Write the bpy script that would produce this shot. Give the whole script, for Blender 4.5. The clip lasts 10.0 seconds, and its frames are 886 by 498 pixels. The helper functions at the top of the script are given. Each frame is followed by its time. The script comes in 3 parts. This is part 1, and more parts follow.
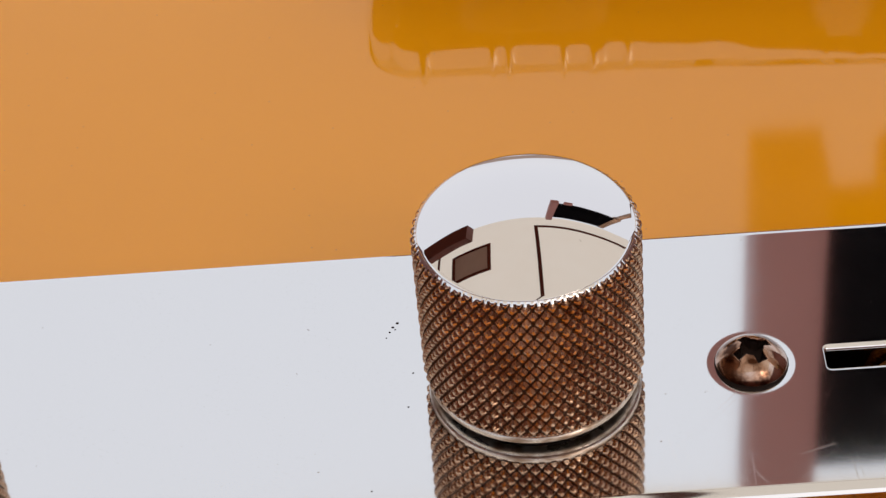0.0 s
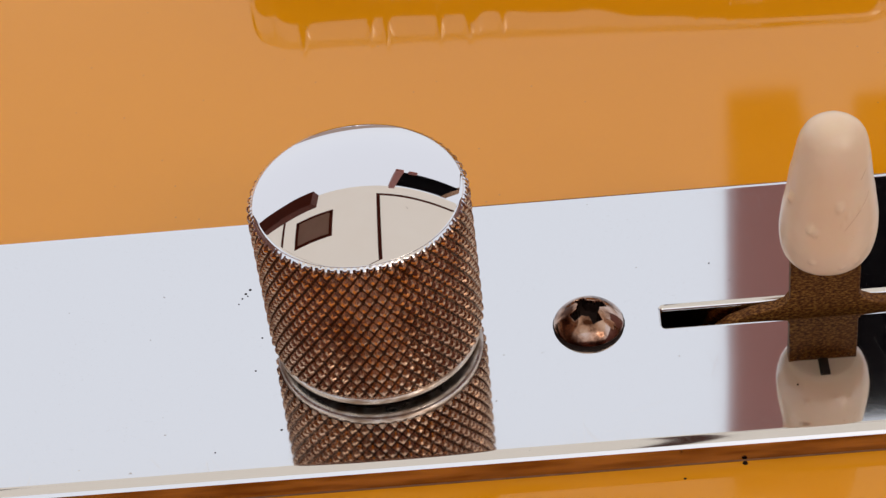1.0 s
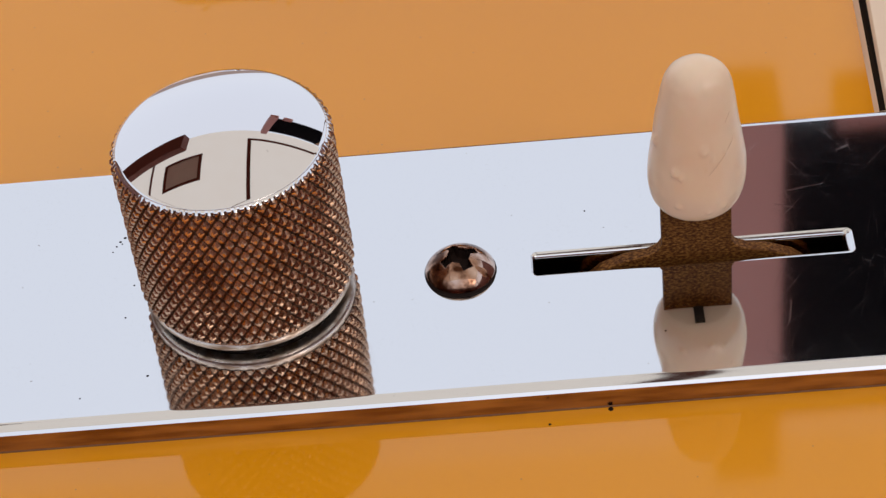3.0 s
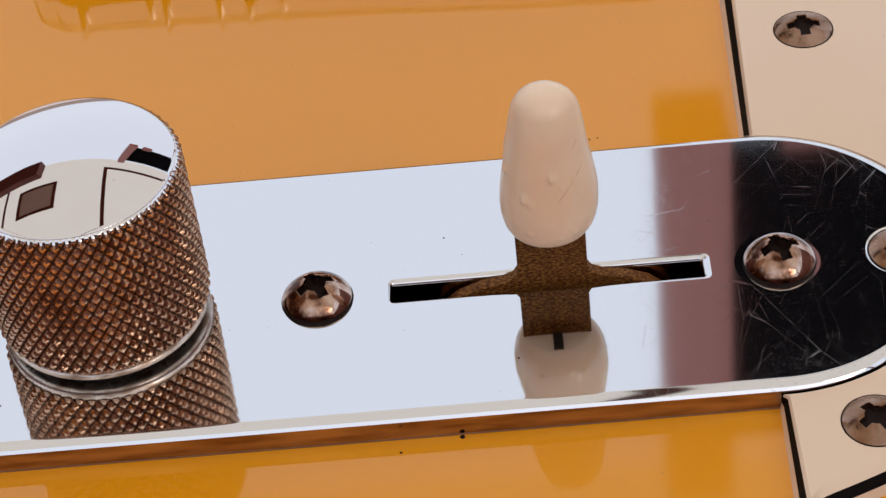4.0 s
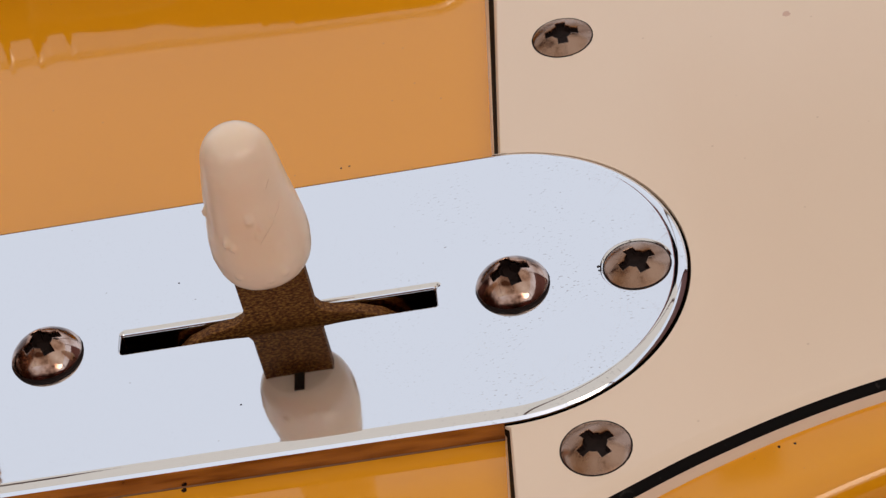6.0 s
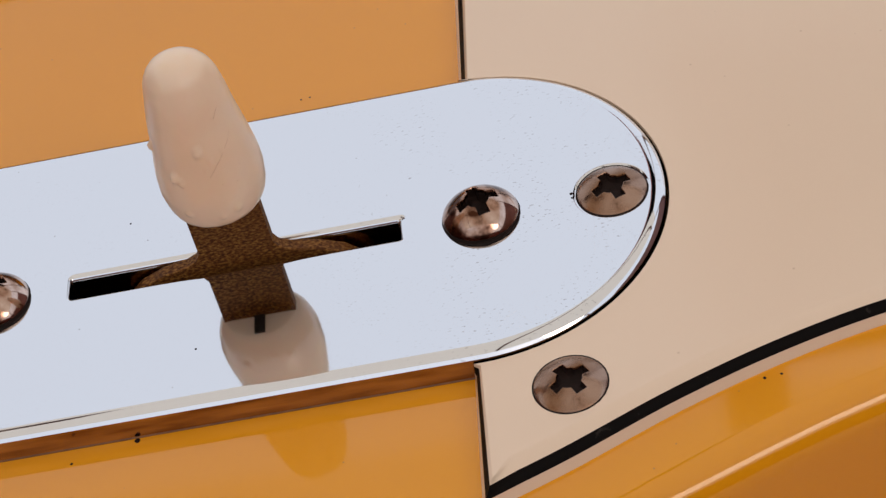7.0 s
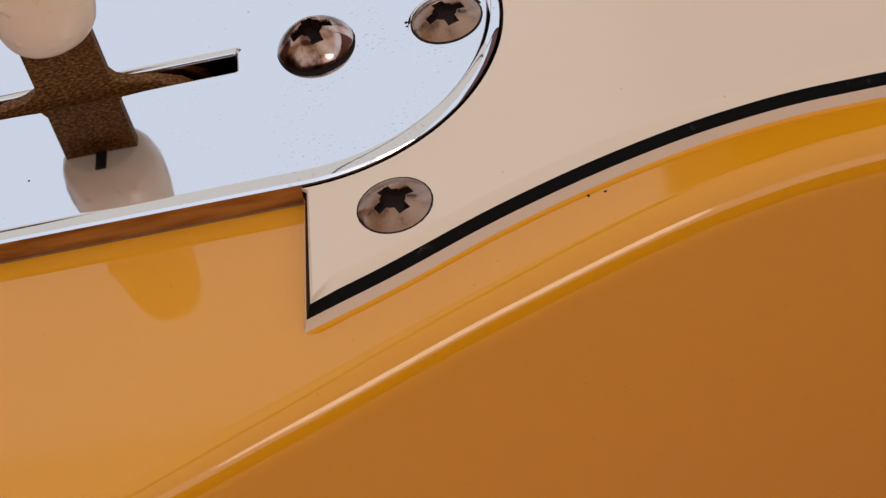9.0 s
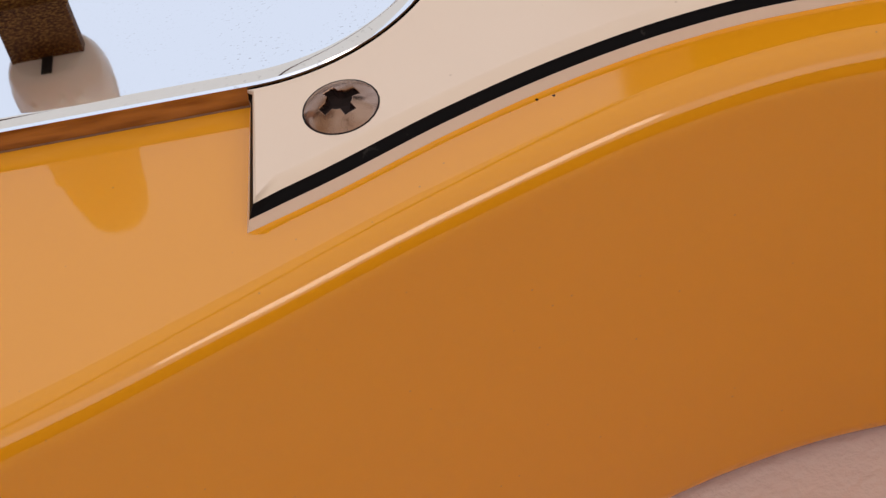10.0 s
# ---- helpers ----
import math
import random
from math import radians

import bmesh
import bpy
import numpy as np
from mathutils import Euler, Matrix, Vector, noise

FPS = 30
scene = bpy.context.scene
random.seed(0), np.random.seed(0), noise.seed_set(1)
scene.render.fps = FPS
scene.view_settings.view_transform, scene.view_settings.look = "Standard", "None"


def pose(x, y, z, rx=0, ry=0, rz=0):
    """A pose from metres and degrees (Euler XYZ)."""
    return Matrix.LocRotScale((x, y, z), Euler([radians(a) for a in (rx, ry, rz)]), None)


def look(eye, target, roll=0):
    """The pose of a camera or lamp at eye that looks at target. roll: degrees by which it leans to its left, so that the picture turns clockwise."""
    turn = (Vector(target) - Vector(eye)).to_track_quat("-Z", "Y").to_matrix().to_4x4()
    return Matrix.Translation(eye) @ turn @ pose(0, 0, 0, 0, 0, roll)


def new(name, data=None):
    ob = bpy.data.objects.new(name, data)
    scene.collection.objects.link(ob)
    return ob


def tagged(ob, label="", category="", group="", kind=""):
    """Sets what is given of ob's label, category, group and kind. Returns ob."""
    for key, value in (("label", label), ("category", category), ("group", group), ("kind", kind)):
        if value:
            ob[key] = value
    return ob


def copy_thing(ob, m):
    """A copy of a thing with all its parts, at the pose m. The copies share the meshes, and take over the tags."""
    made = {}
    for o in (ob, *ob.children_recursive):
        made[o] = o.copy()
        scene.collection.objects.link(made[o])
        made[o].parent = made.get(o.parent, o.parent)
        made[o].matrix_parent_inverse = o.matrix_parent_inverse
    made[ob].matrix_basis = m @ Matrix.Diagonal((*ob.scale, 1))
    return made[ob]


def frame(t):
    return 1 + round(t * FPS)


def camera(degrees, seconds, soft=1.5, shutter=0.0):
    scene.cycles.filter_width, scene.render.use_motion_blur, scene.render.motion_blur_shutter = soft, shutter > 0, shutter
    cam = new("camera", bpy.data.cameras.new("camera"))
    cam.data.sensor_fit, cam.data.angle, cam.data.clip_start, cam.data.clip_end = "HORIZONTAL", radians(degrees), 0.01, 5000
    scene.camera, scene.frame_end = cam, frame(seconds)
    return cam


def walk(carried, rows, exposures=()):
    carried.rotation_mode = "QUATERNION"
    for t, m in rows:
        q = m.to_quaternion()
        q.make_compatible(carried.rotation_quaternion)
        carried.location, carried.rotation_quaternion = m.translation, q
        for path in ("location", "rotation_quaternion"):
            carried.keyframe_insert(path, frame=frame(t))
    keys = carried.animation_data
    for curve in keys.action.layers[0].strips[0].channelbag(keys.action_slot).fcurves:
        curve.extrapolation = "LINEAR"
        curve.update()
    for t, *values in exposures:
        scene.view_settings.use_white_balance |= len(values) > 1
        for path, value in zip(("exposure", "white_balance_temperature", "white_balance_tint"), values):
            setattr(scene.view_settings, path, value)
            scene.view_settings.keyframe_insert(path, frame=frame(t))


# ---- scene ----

cam = camera(20.804, 10.0, soft=1.4)
# seconds, eye in millimetres, tilt, roll, turn in degrees
PATH = [
    (0.0, -42.80, -148.25, 151.87, 47.460, -4.863, 1.513),
    (0.5, -36.46, -150.34, 153.86, 47.095, -5.887, 2.629),
    (1.0, -25.37, -153.30, 155.25, 46.683, -6.542, 2.832),
    (1.5, -23.81, -154.01, 156.16, 46.458, -6.658, 2.972),
    (2.0, -21.85, -153.86, 154.45, 46.059, -6.386, 2.877),
    (2.2, -19.67, -154.34, 154.35, 45.930, -6.077, 2.426),
    (3.3, -6.73, -155.63, 149.57, 47.030, -7.086, 3.657),
    (3.5, -2.42, -155.63, 149.74, 47.238, -6.823, 2.926),
    (4.0, -1.06, -155.18, 149.29, 47.041, -6.853, 2.916),
    (4.5, 6.71, -154.45, 146.69, 47.500, -7.659, 3.338),
    (5.0, 15.64, -150.81, 147.15, 47.267, -9.601, 4.328),
    (5.5, 28.90, -149.16, 148.42, 47.152, -12.001, 6.087),
    (5.7, 33.88, -149.29, 147.66, 47.260, -12.880, 6.638),
    (6.8, 34.74, -143.97, 134.23, 46.327, -15.265, 7.865),
    (7.0, 36.68, -142.38, 133.99, 46.327, -15.775, 7.942),
    (7.5, 45.09, -140.38, 131.07, 46.133, -17.066, 8.242),
    (8.0, 47.86, -142.83, 129.57, 45.745, -17.638, 8.367),
    (8.5, 48.05, -145.30, 127.52, 45.333, -17.822, 8.863),
    (9.0, 48.63, -149.50, 124.56, 45.134, -17.082, 8.760),
    (9.5, 51.71, -150.38, 122.32, 44.817, -16.911, 8.653),
    (10.0, 49.44, -152.43, 118.78, 44.550, -15.843, 8.093),
]
walk(cam, [(t, pose(x / 1000, y / 1000, z / 1000, tilt, 0, turn) @ pose(0, 0, 0, 0, 0, roll))
           for t, x, y, z, tilt, roll, turn in PATH],
     exposures=[(t, stops, kelvin, 15) for t, stops, kelvin in (
         (0.0, 0.06, 7150), (1.0, 0.06, 6950), (2.0, 0.06, 6800), (3.5, 0.06, 6600), (4.5, 0.06, 6600), (5.5, 0.02, 6650),
         (7.5, -0.04, 6650), (8.5, -0.06, 6500), (9.5, 0.04, 6350), (10.0, 0.16, 6300))])

# ---- daylight: a bright overcast sky past the open side of an added terrace and canvas awning ----
world = bpy.data.worlds.new("overcast_sky")
scene.world = world
world.use_nodes = True
wn, wl = world.node_tree.nodes, world.node_tree.links
wn.clear()
sky = wn.new("ShaderNodeTexSky")
sky.sky_type = "NISHITA"
sky.sun_disc = False
sky.sun_elevation = radians(42)
sky.sun_rotation = radians(160)
sky.dust_density = 4.0
cloud = wn.new("ShaderNodeMix")
cloud.data_type = "RGBA"
cloud.inputs[0].default_value = 0.9
cloud.inputs[7].default_value = (9.3, 10.1, 11.2, 1)
wbg = wn.new("ShaderNodeBackground")
wbg.inputs[1].default_value = 0.10
wout = wn.new("ShaderNodeOutputWorld")
wl.new(sky.outputs[0], cloud.inputs[6])
wl.new(cloud.outputs[2], wbg.inputs[0])
wl.new(wbg.outputs[0], wout.inputs[0])

sun_data = bpy.data.lights.new("veiled_sun", "SUN")
sun_data.energy = 0.41
sun_data.angle = radians(20)
sun_data.color = (1.0, 0.86, 0.70)
sun = new("veiled_sun", sun_data)
sun.matrix_world = look((1.2, -1.26, 1.5), (0, 0, 0))

# ---- materials ----
def material(name, base, rough=0.4, metal=0.0, ior=1.5):
    m = bpy.data.materials.new(name)
    m.use_nodes = True
    b = m.node_tree.nodes["Principled BSDF"]
    b.inputs["Base Color"].default_value = (*base, 1)
    b.inputs["Roughness"].default_value = rough
    b.inputs["Metallic"].default_value = metal
    b.inputs["IOR"].default_value = ior
    return m, b


def tex(m, kind, scale, **extra):
    n = m.node_tree.nodes
    co = n.new("ShaderNodeTexCoord")
    mp = n.new("ShaderNodeMapping")
    t = n.new(kind)
    m.node_tree.links.new(co.outputs["Object"], mp.inputs[0])
    m.node_tree.links.new(mp.outputs[0], t.inputs["Vector"])
    t.inputs["Scale"].default_value = scale
    for key, value in extra.items():
        if key == "stretch":
            mp.inputs["Scale"].default_value = value
        elif key == "along":
            mp.vector_type = "TEXTURE"
            mp.inputs["Scale"].default_value = (1, value, 1)
        elif key == "turn":
            mp.inputs["Rotation"].default_value = value
        else:
            t.inputs[key.capitalize()].default_value = value
    return t


def ramp(m, source, stops):
    r = m.node_tree.nodes.new("ShaderNodeValToRGB")
    m.node_tree.links.new(source, r.inputs[0])
    e = r.color_ramp.elements
    while len(e) < len(stops):
        e.new(0.5)
    for el, (p, c) in zip(e, stops):
        el.position = p
        el.color = (c, c, c, 1) if isinstance(c, (int, float)) else (*c, 1)
    return r.outputs[0]


def bump(m, b, source, strength, distance=0.0002, under=None):
    n = m.node_tree.nodes.new("ShaderNodeBump")
    n.inputs["Strength"].default_value = strength
    n.inputs["Distance"].default_value = distance
    m.node_tree.links.new(source, n.inputs["Height"])
    if under is not None:
        m.node_tree.links.new(under, n.inputs["Normal"])
    m.node_tree.links.new(n.outputs[0], b.inputs["Normal"])
    return n.outputs[0]


def mix(m, fac, a, c, mode="MIX"):
    n = m.node_tree.nodes.new("ShaderNodeMix")
    n.data_type = "RGBA"
    n.blend_type = mode
    for i, v in ((0, fac), (6, a), (7, c)):
        if isinstance(v, bpy.types.NodeSocket):
            m.node_tree.links.new(v, n.inputs[i])
        else:
            n.inputs[i].default_value = v if i == 0 else (*v, 1)
    return n.outputs[2]


def plug(m, source, b, name):
    m.node_tree.links.new(source, b.inputs[name])


# butterscotch gloss lacquer
LACQUER, b = material("butterscotch_lacquer", (0.86, 0.34, 0.025), 0.05, 0, 1.64)
b.inputs["Specular Tint"].default_value = (1.0, 0.96, 0.88, 1)
n1 = tex(LACQUER, "ShaderNodeTexNoise", 14, detail=4)
n2 = tex(LACQUER, "ShaderNodeTexVoronoi", 420)
shade = mix(LACQUER, n1.outputs[0], (0.78, 0.295, 0.004), (0.84, 0.335, 0.008))
dust = ramp(LACQUER, n2.outputs["Distance"], [(0.0, 1.0), (0.05, 0.0)])
plug(LACQUER, mix(LACQUER, dust, shade, (0.45, 0.2, 0.05)), b, "Base Color")
n3 = tex(LACQUER, "ShaderNodeTexNoise", 90, detail=2)
bump(LACQUER, b, n3.outputs[0], 0.04, 0.0001)

# polished chrome with a net of hair scratches, dust and grime that gathers at the rounded end
CHROME, b = material("polished_chrome", (0.70, 0.715, 0.73), 0.03, 1)
place = CHROME.node_tree.nodes.new("ShaderNodeTexCoord")
split = CHROME.node_tree.nodes.new("ShaderNodeSeparateXYZ")
CHROME.node_tree.links.new(place.outputs["Object"], split.inputs[0])
span = CHROME.node_tree.nodes.new("ShaderNodeMapRange")
span.inputs[1].default_value, span.inputs[2].default_value = 0.0, 0.040
CHROME.node_tree.links.new(split.outputs[0], span.inputs[0])
handled = ramp(CHROME, span.outputs[0], [(0.15, 0.12), (0.55, 1.0)])
speck = tex(CHROME, "ShaderNodeTexNoise", 2300, detail=3, stretch=(1, 2.0, 1), turn=(0, 0, 0.5))
patch = tex(CHROME, "ShaderNodeTexNoise", 140, detail=4)
dots = ramp(CHROME, speck.outputs[0], [(0.625, 0.0), (0.68, 1.0)])
where = mix(CHROME, 1.0, ramp(CHROME, patch.outputs[0], [(0.47, 0.0), (0.60, 1.0)]), handled, "MULTIPLY")
rare = tex(CHROME, "ShaderNodeTexNoise", 1100, detail=2)
spots = ramp(CHROME, rare.outputs[0], [(0.755, 0.0), (0.775, 1.0)])
grime = mix(CHROME, 1.0, mix(CHROME, 1.0, dots, where, "MULTIPLY"), spots, "ADD")
plug(CHROME, mix(CHROME, grime, (0.71, 0.725, 0.74), (0.47, 0.46, 0.46)), b, "Base Color")
lines = None
for turn, size, along, thin, low in ((0.55, 330, 14.0, 0.0040, 0.46), (-0.75, 300, 16.0, 0.0036, 0.48), (1.35, 340, 12.0, 0.0040, 0.48),
                                     (0.10, 280, 16.0, 0.0034, 0.49), (-0.30, 560, 8.0, 0.0065, 0.50)):
    sc = tex(CHROME, "ShaderNodeTexVoronoi", size, along=along, turn=(0, 0, turn))
    sc.feature = "DISTANCE_TO_EDGE"
    one = ramp(CHROME, sc.outputs["Distance"], [(0.0, 1.0), (thin, 0.0)])
    gap = tex(CHROME, "ShaderNodeTexNoise", 50 + 0.25 * size, detail=2, turn=(turn, 0, turn))
    one = mix(CHROME, 1.0, one, ramp(CHROME, gap.outputs[0], [(low, 0.0), (low + 0.08, 1.0)]), "MULTIPLY")
    lines = one if lines is None else mix(CHROME, 1.0, lines, one, "ADD")
worn = mix(CHROME, 1.0, mix(CHROME, 0.75, lines, handled, "MULTIPLY"), grime, "ADD")
plug(CHROME, ramp(CHROME, worn, [(0.0, 0.045), (1.0, 0.16)]), b, "Roughness")
sag = tex(CHROME, "ShaderNodeTexNoise", 60, detail=1)
bump(CHROME, b, sag.outputs[0], 0.02, 0.0004)

# clean chrome of the knobs' caps, with the faint rings of its polishing
CAP, b = material("mirror_chrome", (0.72, 0.72, 0.735), 0.02, 1)
n1 = tex(CAP, "ShaderNodeTexNoise", 900, detail=3)
plug(CAP, ramp(CAP, n1.outputs[0], [(0.74, (0.72, 0.72, 0.735)), (0.78, (0.5, 0.48, 0.47))]), b, "Base Color")
n2 = tex(CAP, "ShaderNodeTexNoise", 260, detail=2, stretch=(0.15, 1, 1))
bump(CAP, b, n2.outputs[0], 0.04, 0.0002)

# edge chrome coloured amber-brown to stand for the lacquer it mirrors
SIDE, b = material("amber_reflection_chrome", (0.45, 0.38, 0.31), 0.16, 1)
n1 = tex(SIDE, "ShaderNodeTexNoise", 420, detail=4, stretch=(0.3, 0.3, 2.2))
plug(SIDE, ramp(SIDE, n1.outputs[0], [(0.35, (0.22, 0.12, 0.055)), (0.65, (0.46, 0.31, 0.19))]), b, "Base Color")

# aged nickel for screws, warm and slightly tarnished
NICKEL, b = material("aged_nickel", (0.5, 0.4, 0.34), 0.2, 1)
n1 = tex(NICKEL, "ShaderNodeTexNoise", 900, detail=5)
n2 = tex(NICKEL, "ShaderNodeTexNoise", 260, detail=3)
c1 = ramp(NICKEL, n2.outputs[0], [(0.35, (0.20, 0.095, 0.045)), (0.65, (0.37, 0.25, 0.19))])
plug(NICKEL, mix(NICKEL, ramp(NICKEL, n1.outputs[0], [(0.27, 0.8), (0.36, 0.0)]), c1, (0.10, 0.045, 0.025)), b, "Base Color")
plug(NICKEL, ramp(NICKEL, n1.outputs[0], [(0.35, 0.34), (0.6, 0.17)]), b, "Roughness")
bump(NICKEL, b, n1.outputs[0], 0.12, 0.0001)

BRIGHT_NICKEL, b = material("bright_nickel", (0.55, 0.42, 0.35), 0.1, 1)
n1 = tex(BRIGHT_NICKEL, "ShaderNodeTexNoise", 520, detail=4)
plug(BRIGHT_NICKEL, ramp(BRIGHT_NICKEL, n1.outputs[0], [(0.38, (0.06, 0.022, 0.011)), (0.48, (0.34, 0.20, 0.14)), (0.68, (0.60, 0.46, 0.39))]), b, "Base Color")
plug(BRIGHT_NICKEL, ramp(BRIGHT_NICKEL, n1.outputs[0], [(0.35, 0.2), (0.6, 0.08)]), b, "Roughness")

# brushed ring at the foot of the knobs
RING, b = material("rubbed_nickel_ring", (0.72, 0.62, 0.54), 0.3, 1)
n1 = tex(RING, "ShaderNodeTexNoise", 420, detail=4, stretch=(1, 1, 5))
plug(RING, ramp(RING, n1.outputs[0], [(0.36, (0.40, 0.27, 0.19)), (0.52, (0.74, 0.63, 0.55)), (0.7, (0.86, 0.79, 0.73))]), b, "Base Color")
plug(RING, ramp(RING, n1.outputs[0], [(0.35, 0.42), (0.6, 0.24)]), b, "Roughness")

# knurled side of the knobs
KNURL, b = material("knurled_nickel", (0.60, 0.47, 0.38), 0.24, 1)
n1 = tex(KNURL, "ShaderNodeTexNoise", 300, detail=4)
plug(KNURL, ramp(KNURL, n1.outputs[0], [(0.3, (0.39, 0.22, 0.135)), (0.6, (0.66, 0.44, 0.31))]), b, "Base Color")

# groove colour darkened for grime and for the shade of deeper cuts
GROOVE, b = material("grimy_shaded_groove", (0.15, 0.085, 0.055), 0.4, 0.9)
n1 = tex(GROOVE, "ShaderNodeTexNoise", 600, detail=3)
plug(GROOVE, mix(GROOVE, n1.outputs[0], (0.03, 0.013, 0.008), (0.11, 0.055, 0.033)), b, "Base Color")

# tarnished brass lever
BRASS, b = material("tarnished_brass", (0.3, 0.2, 0.1), 0.6, 0.15, 1.25)
n1 = tex(BRASS, "ShaderNodeTexNoise", 5200, detail=3, stretch=(0.55, 1, 1))
n2 = tex(BRASS, "ShaderNodeTexNoise", 160, detail=3)
c1 = ramp(BRASS, n1.outputs[0], [(0.36, (0.04, 0.012, 0.003)), (0.5, (0.15, 0.055, 0.012)), (0.66, (0.36, 0.17, 0.038))])
plug(BRASS, mix(BRASS, ramp(BRASS, n2.outputs[0], [(0.35, 0.0), (0.7, 0.7)]), c1, (0.12, 0.044, 0.010)), b, "Base Color")
bump(BRASS, b, n1.outputs[0], 0.3, 0.0001)

# aged cream plastics
TIP, b = material("aged_cream_plastic", (0.86, 0.66, 0.48), 0.24, 0)
b.inputs["Subsurface Weight"].default_value = 0.15
b.inputs["Subsurface Radius"].default_value = (1.0, 0.6, 0.35)
b.inputs["Subsurface Scale"].default_value = 0.0015
n1 = tex(TIP, "ShaderNodeTexNoise", 350, detail=5)
plug(TIP, mix(TIP, n1.outputs[0], (0.90, 0.68, 0.49), (0.94, 0.75, 0.57)), b, "Base Color")
bump(TIP, b, n1.outputs[0], 0.12, 0.0002)

CREAM, b = material("cream_pickguard_plastic", (0.84, 0.66, 0.51), 0.16, 0)
n1 = tex(CREAM, "ShaderNodeTexNoise", 25, detail=4)
n2 = tex(CREAM, "ShaderNodeTexVoronoi", 330)
c1 = mix(CREAM, n1.outputs[0], (0.82, 0.625, 0.455), (0.86, 0.675, 0.51))
plug(CREAM, mix(CREAM, ramp(CREAM, n2.outputs["Distance"], [(0.0, 0.6), (0.05, 0.0)]), c1, (0.5, 0.33, 0.2)), b, "Base Color")
n3 = tex(CREAM, "ShaderNodeTexNoise", 200, detail=3)
bump(CREAM, b, n3.outputs[0], 0.03, 0.0001)

BLACKPLY, b = material("black_plastic", (0.012, 0.011, 0.011), 0.6, 0, 1.2)
n1 = tex(BLACKPLY, "ShaderNodeTexNoise", 600, detail=5)
plug(BLACKPLY, ramp(BLACKPLY, n1.outputs[0], [(0.66, (0.003, 0.0025, 0.0025)), (0.82, (0.09, 0.08, 0.07))]), b, "Base Color")

DARK, b = material("dark_cavity", (0.02, 0.012, 0.008), 0.7)
n1 = tex(DARK, "ShaderNodeTexNoise", 200, detail=3)
plug(DARK, mix(DARK, n1.outputs[0], (0.015, 0.01, 0.007), (0.04, 0.025, 0.015)), b, "Base Color")

# near-black for dirt specks, and for shade painted into screw recesses and under heads
GRIME_SHADE, b = material("grime_and_shade", (0.10, 0.06, 0.045), 0.75, 0.1, 1.3)
n1 = tex(GRIME_SHADE, "ShaderNodeTexNoise", 900, detail=4)
plug(GRIME_SHADE, mix(GRIME_SHADE, n1.outputs[0], (0.005, 0.003, 0.002), (0.024, 0.010, 0.007)), b, "Base Color")
# brown for painted contact shade and dirt at the plate's foot
AMBER, b = material("brown_shade_and_dirt", (0.16, 0.06, 0.015), 0.5)
n1 = tex(AMBER, "ShaderNodeTexNoise", 700, detail=4)
plug(AMBER, mix(AMBER, n1.outputs[0], (0.09, 0.03, 0.008), (0.30, 0.12, 0.025)), b, "Base Color")
STAIN, b = material("faint_red_stain", (0.62, 0.38, 0.27), 0.4)
n1 = tex(STAIN, "ShaderNodeTexNoise", 900, detail=3)
plug(STAIN, mix(STAIN, n1.outputs[0], (0.58, 0.34, 0.24), (0.72, 0.50, 0.38)), b, "Base Color")
SCUFF, b = material("brown_scuff", (0.40, 0.24, 0.14), 0.6)
n1 = tex(SCUFF, "ShaderNodeTexNoise", 2500, detail=3)
plug(SCUFF, mix(SCUFF, n1.outputs[0], (0.70, 0.49, 0.34), (0.86, 0.65, 0.48)), b, "Base Color")
CLOTH, b = material("pale_cloth", (0.70, 0.55, 0.48), 0.9)
n1 = tex(CLOTH, "ShaderNodeTexNoise", 900, detail=3)
n2 = tex(CLOTH, "ShaderNodeTexNoise", 30, detail=3)
plug(CLOTH, mix(CLOTH, n2.outputs[0], (0.66, 0.50, 0.43), (0.75, 0.60, 0.53)), b, "Base Color")
bump(CLOTH, b, n1.outputs[0], 0.5, 0.0006)

FLOORTILE, b = material("terracotta_floor", (0.30, 0.17, 0.10), 0.6)
n1 = tex(FLOORTILE, "ShaderNodeTexNoise", 6, detail=5)
plug(FLOORTILE, mix(FLOORTILE, n1.outputs[0], (0.24, 0.13, 0.08), (0.36, 0.21, 0.13)), b, "Base Color")

REDWOOD, b = material("reddish_brown_wood", (0.23, 0.085, 0.055), 0.45)
n1 = tex(REDWOOD, "ShaderNodeTexNoise", 20, detail=5, stretch=(8, 8, 1))
plug(REDWOOD, mix(REDWOOD, n1.outputs[0], (0.24, 0.10, 0.085), (0.31, 0.14, 0.12)), b, "Base Color")
# translucent canvas of the added awning; it passes warm fill light down
CANVAS, b = material("cream_canvas", (0.9, 0.8, 0.66), 0.9)
n1 = tex(CANVAS, "ShaderNodeTexNoise", 3, detail=4)
weave = mix(CANVAS, n1.outputs[0], (0.93, 0.83, 0.69), (0.96, 0.88, 0.75))
thin = CANVAS.node_tree.nodes.new("ShaderNodeBsdfTranslucent")
face = CANVAS.node_tree.nodes.new("ShaderNodeBsdfDiffuse")
both = CANVAS.node_tree.nodes.new("ShaderNodeMixShader")
both.inputs[0].default_value = 0.2
CANVAS.node_tree.links.new(weave, thin.inputs[0])
CANVAS.node_tree.links.new(weave, face.inputs[0])
CANVAS.node_tree.links.new(thin.outputs[0], both.inputs[1])
CANVAS.node_tree.links.new(face.outputs[0], both.inputs[2])
CANVAS.node_tree.links.new(both.outputs[0], CANVAS.node_tree.nodes["Material Output"].inputs[0])
GREYPANEL, b = material("grey_paint", (0.35, 0.32, 0.30), 0.6)
n1 = tex(GREYPANEL, "ShaderNodeTexNoise", 8, detail=4)
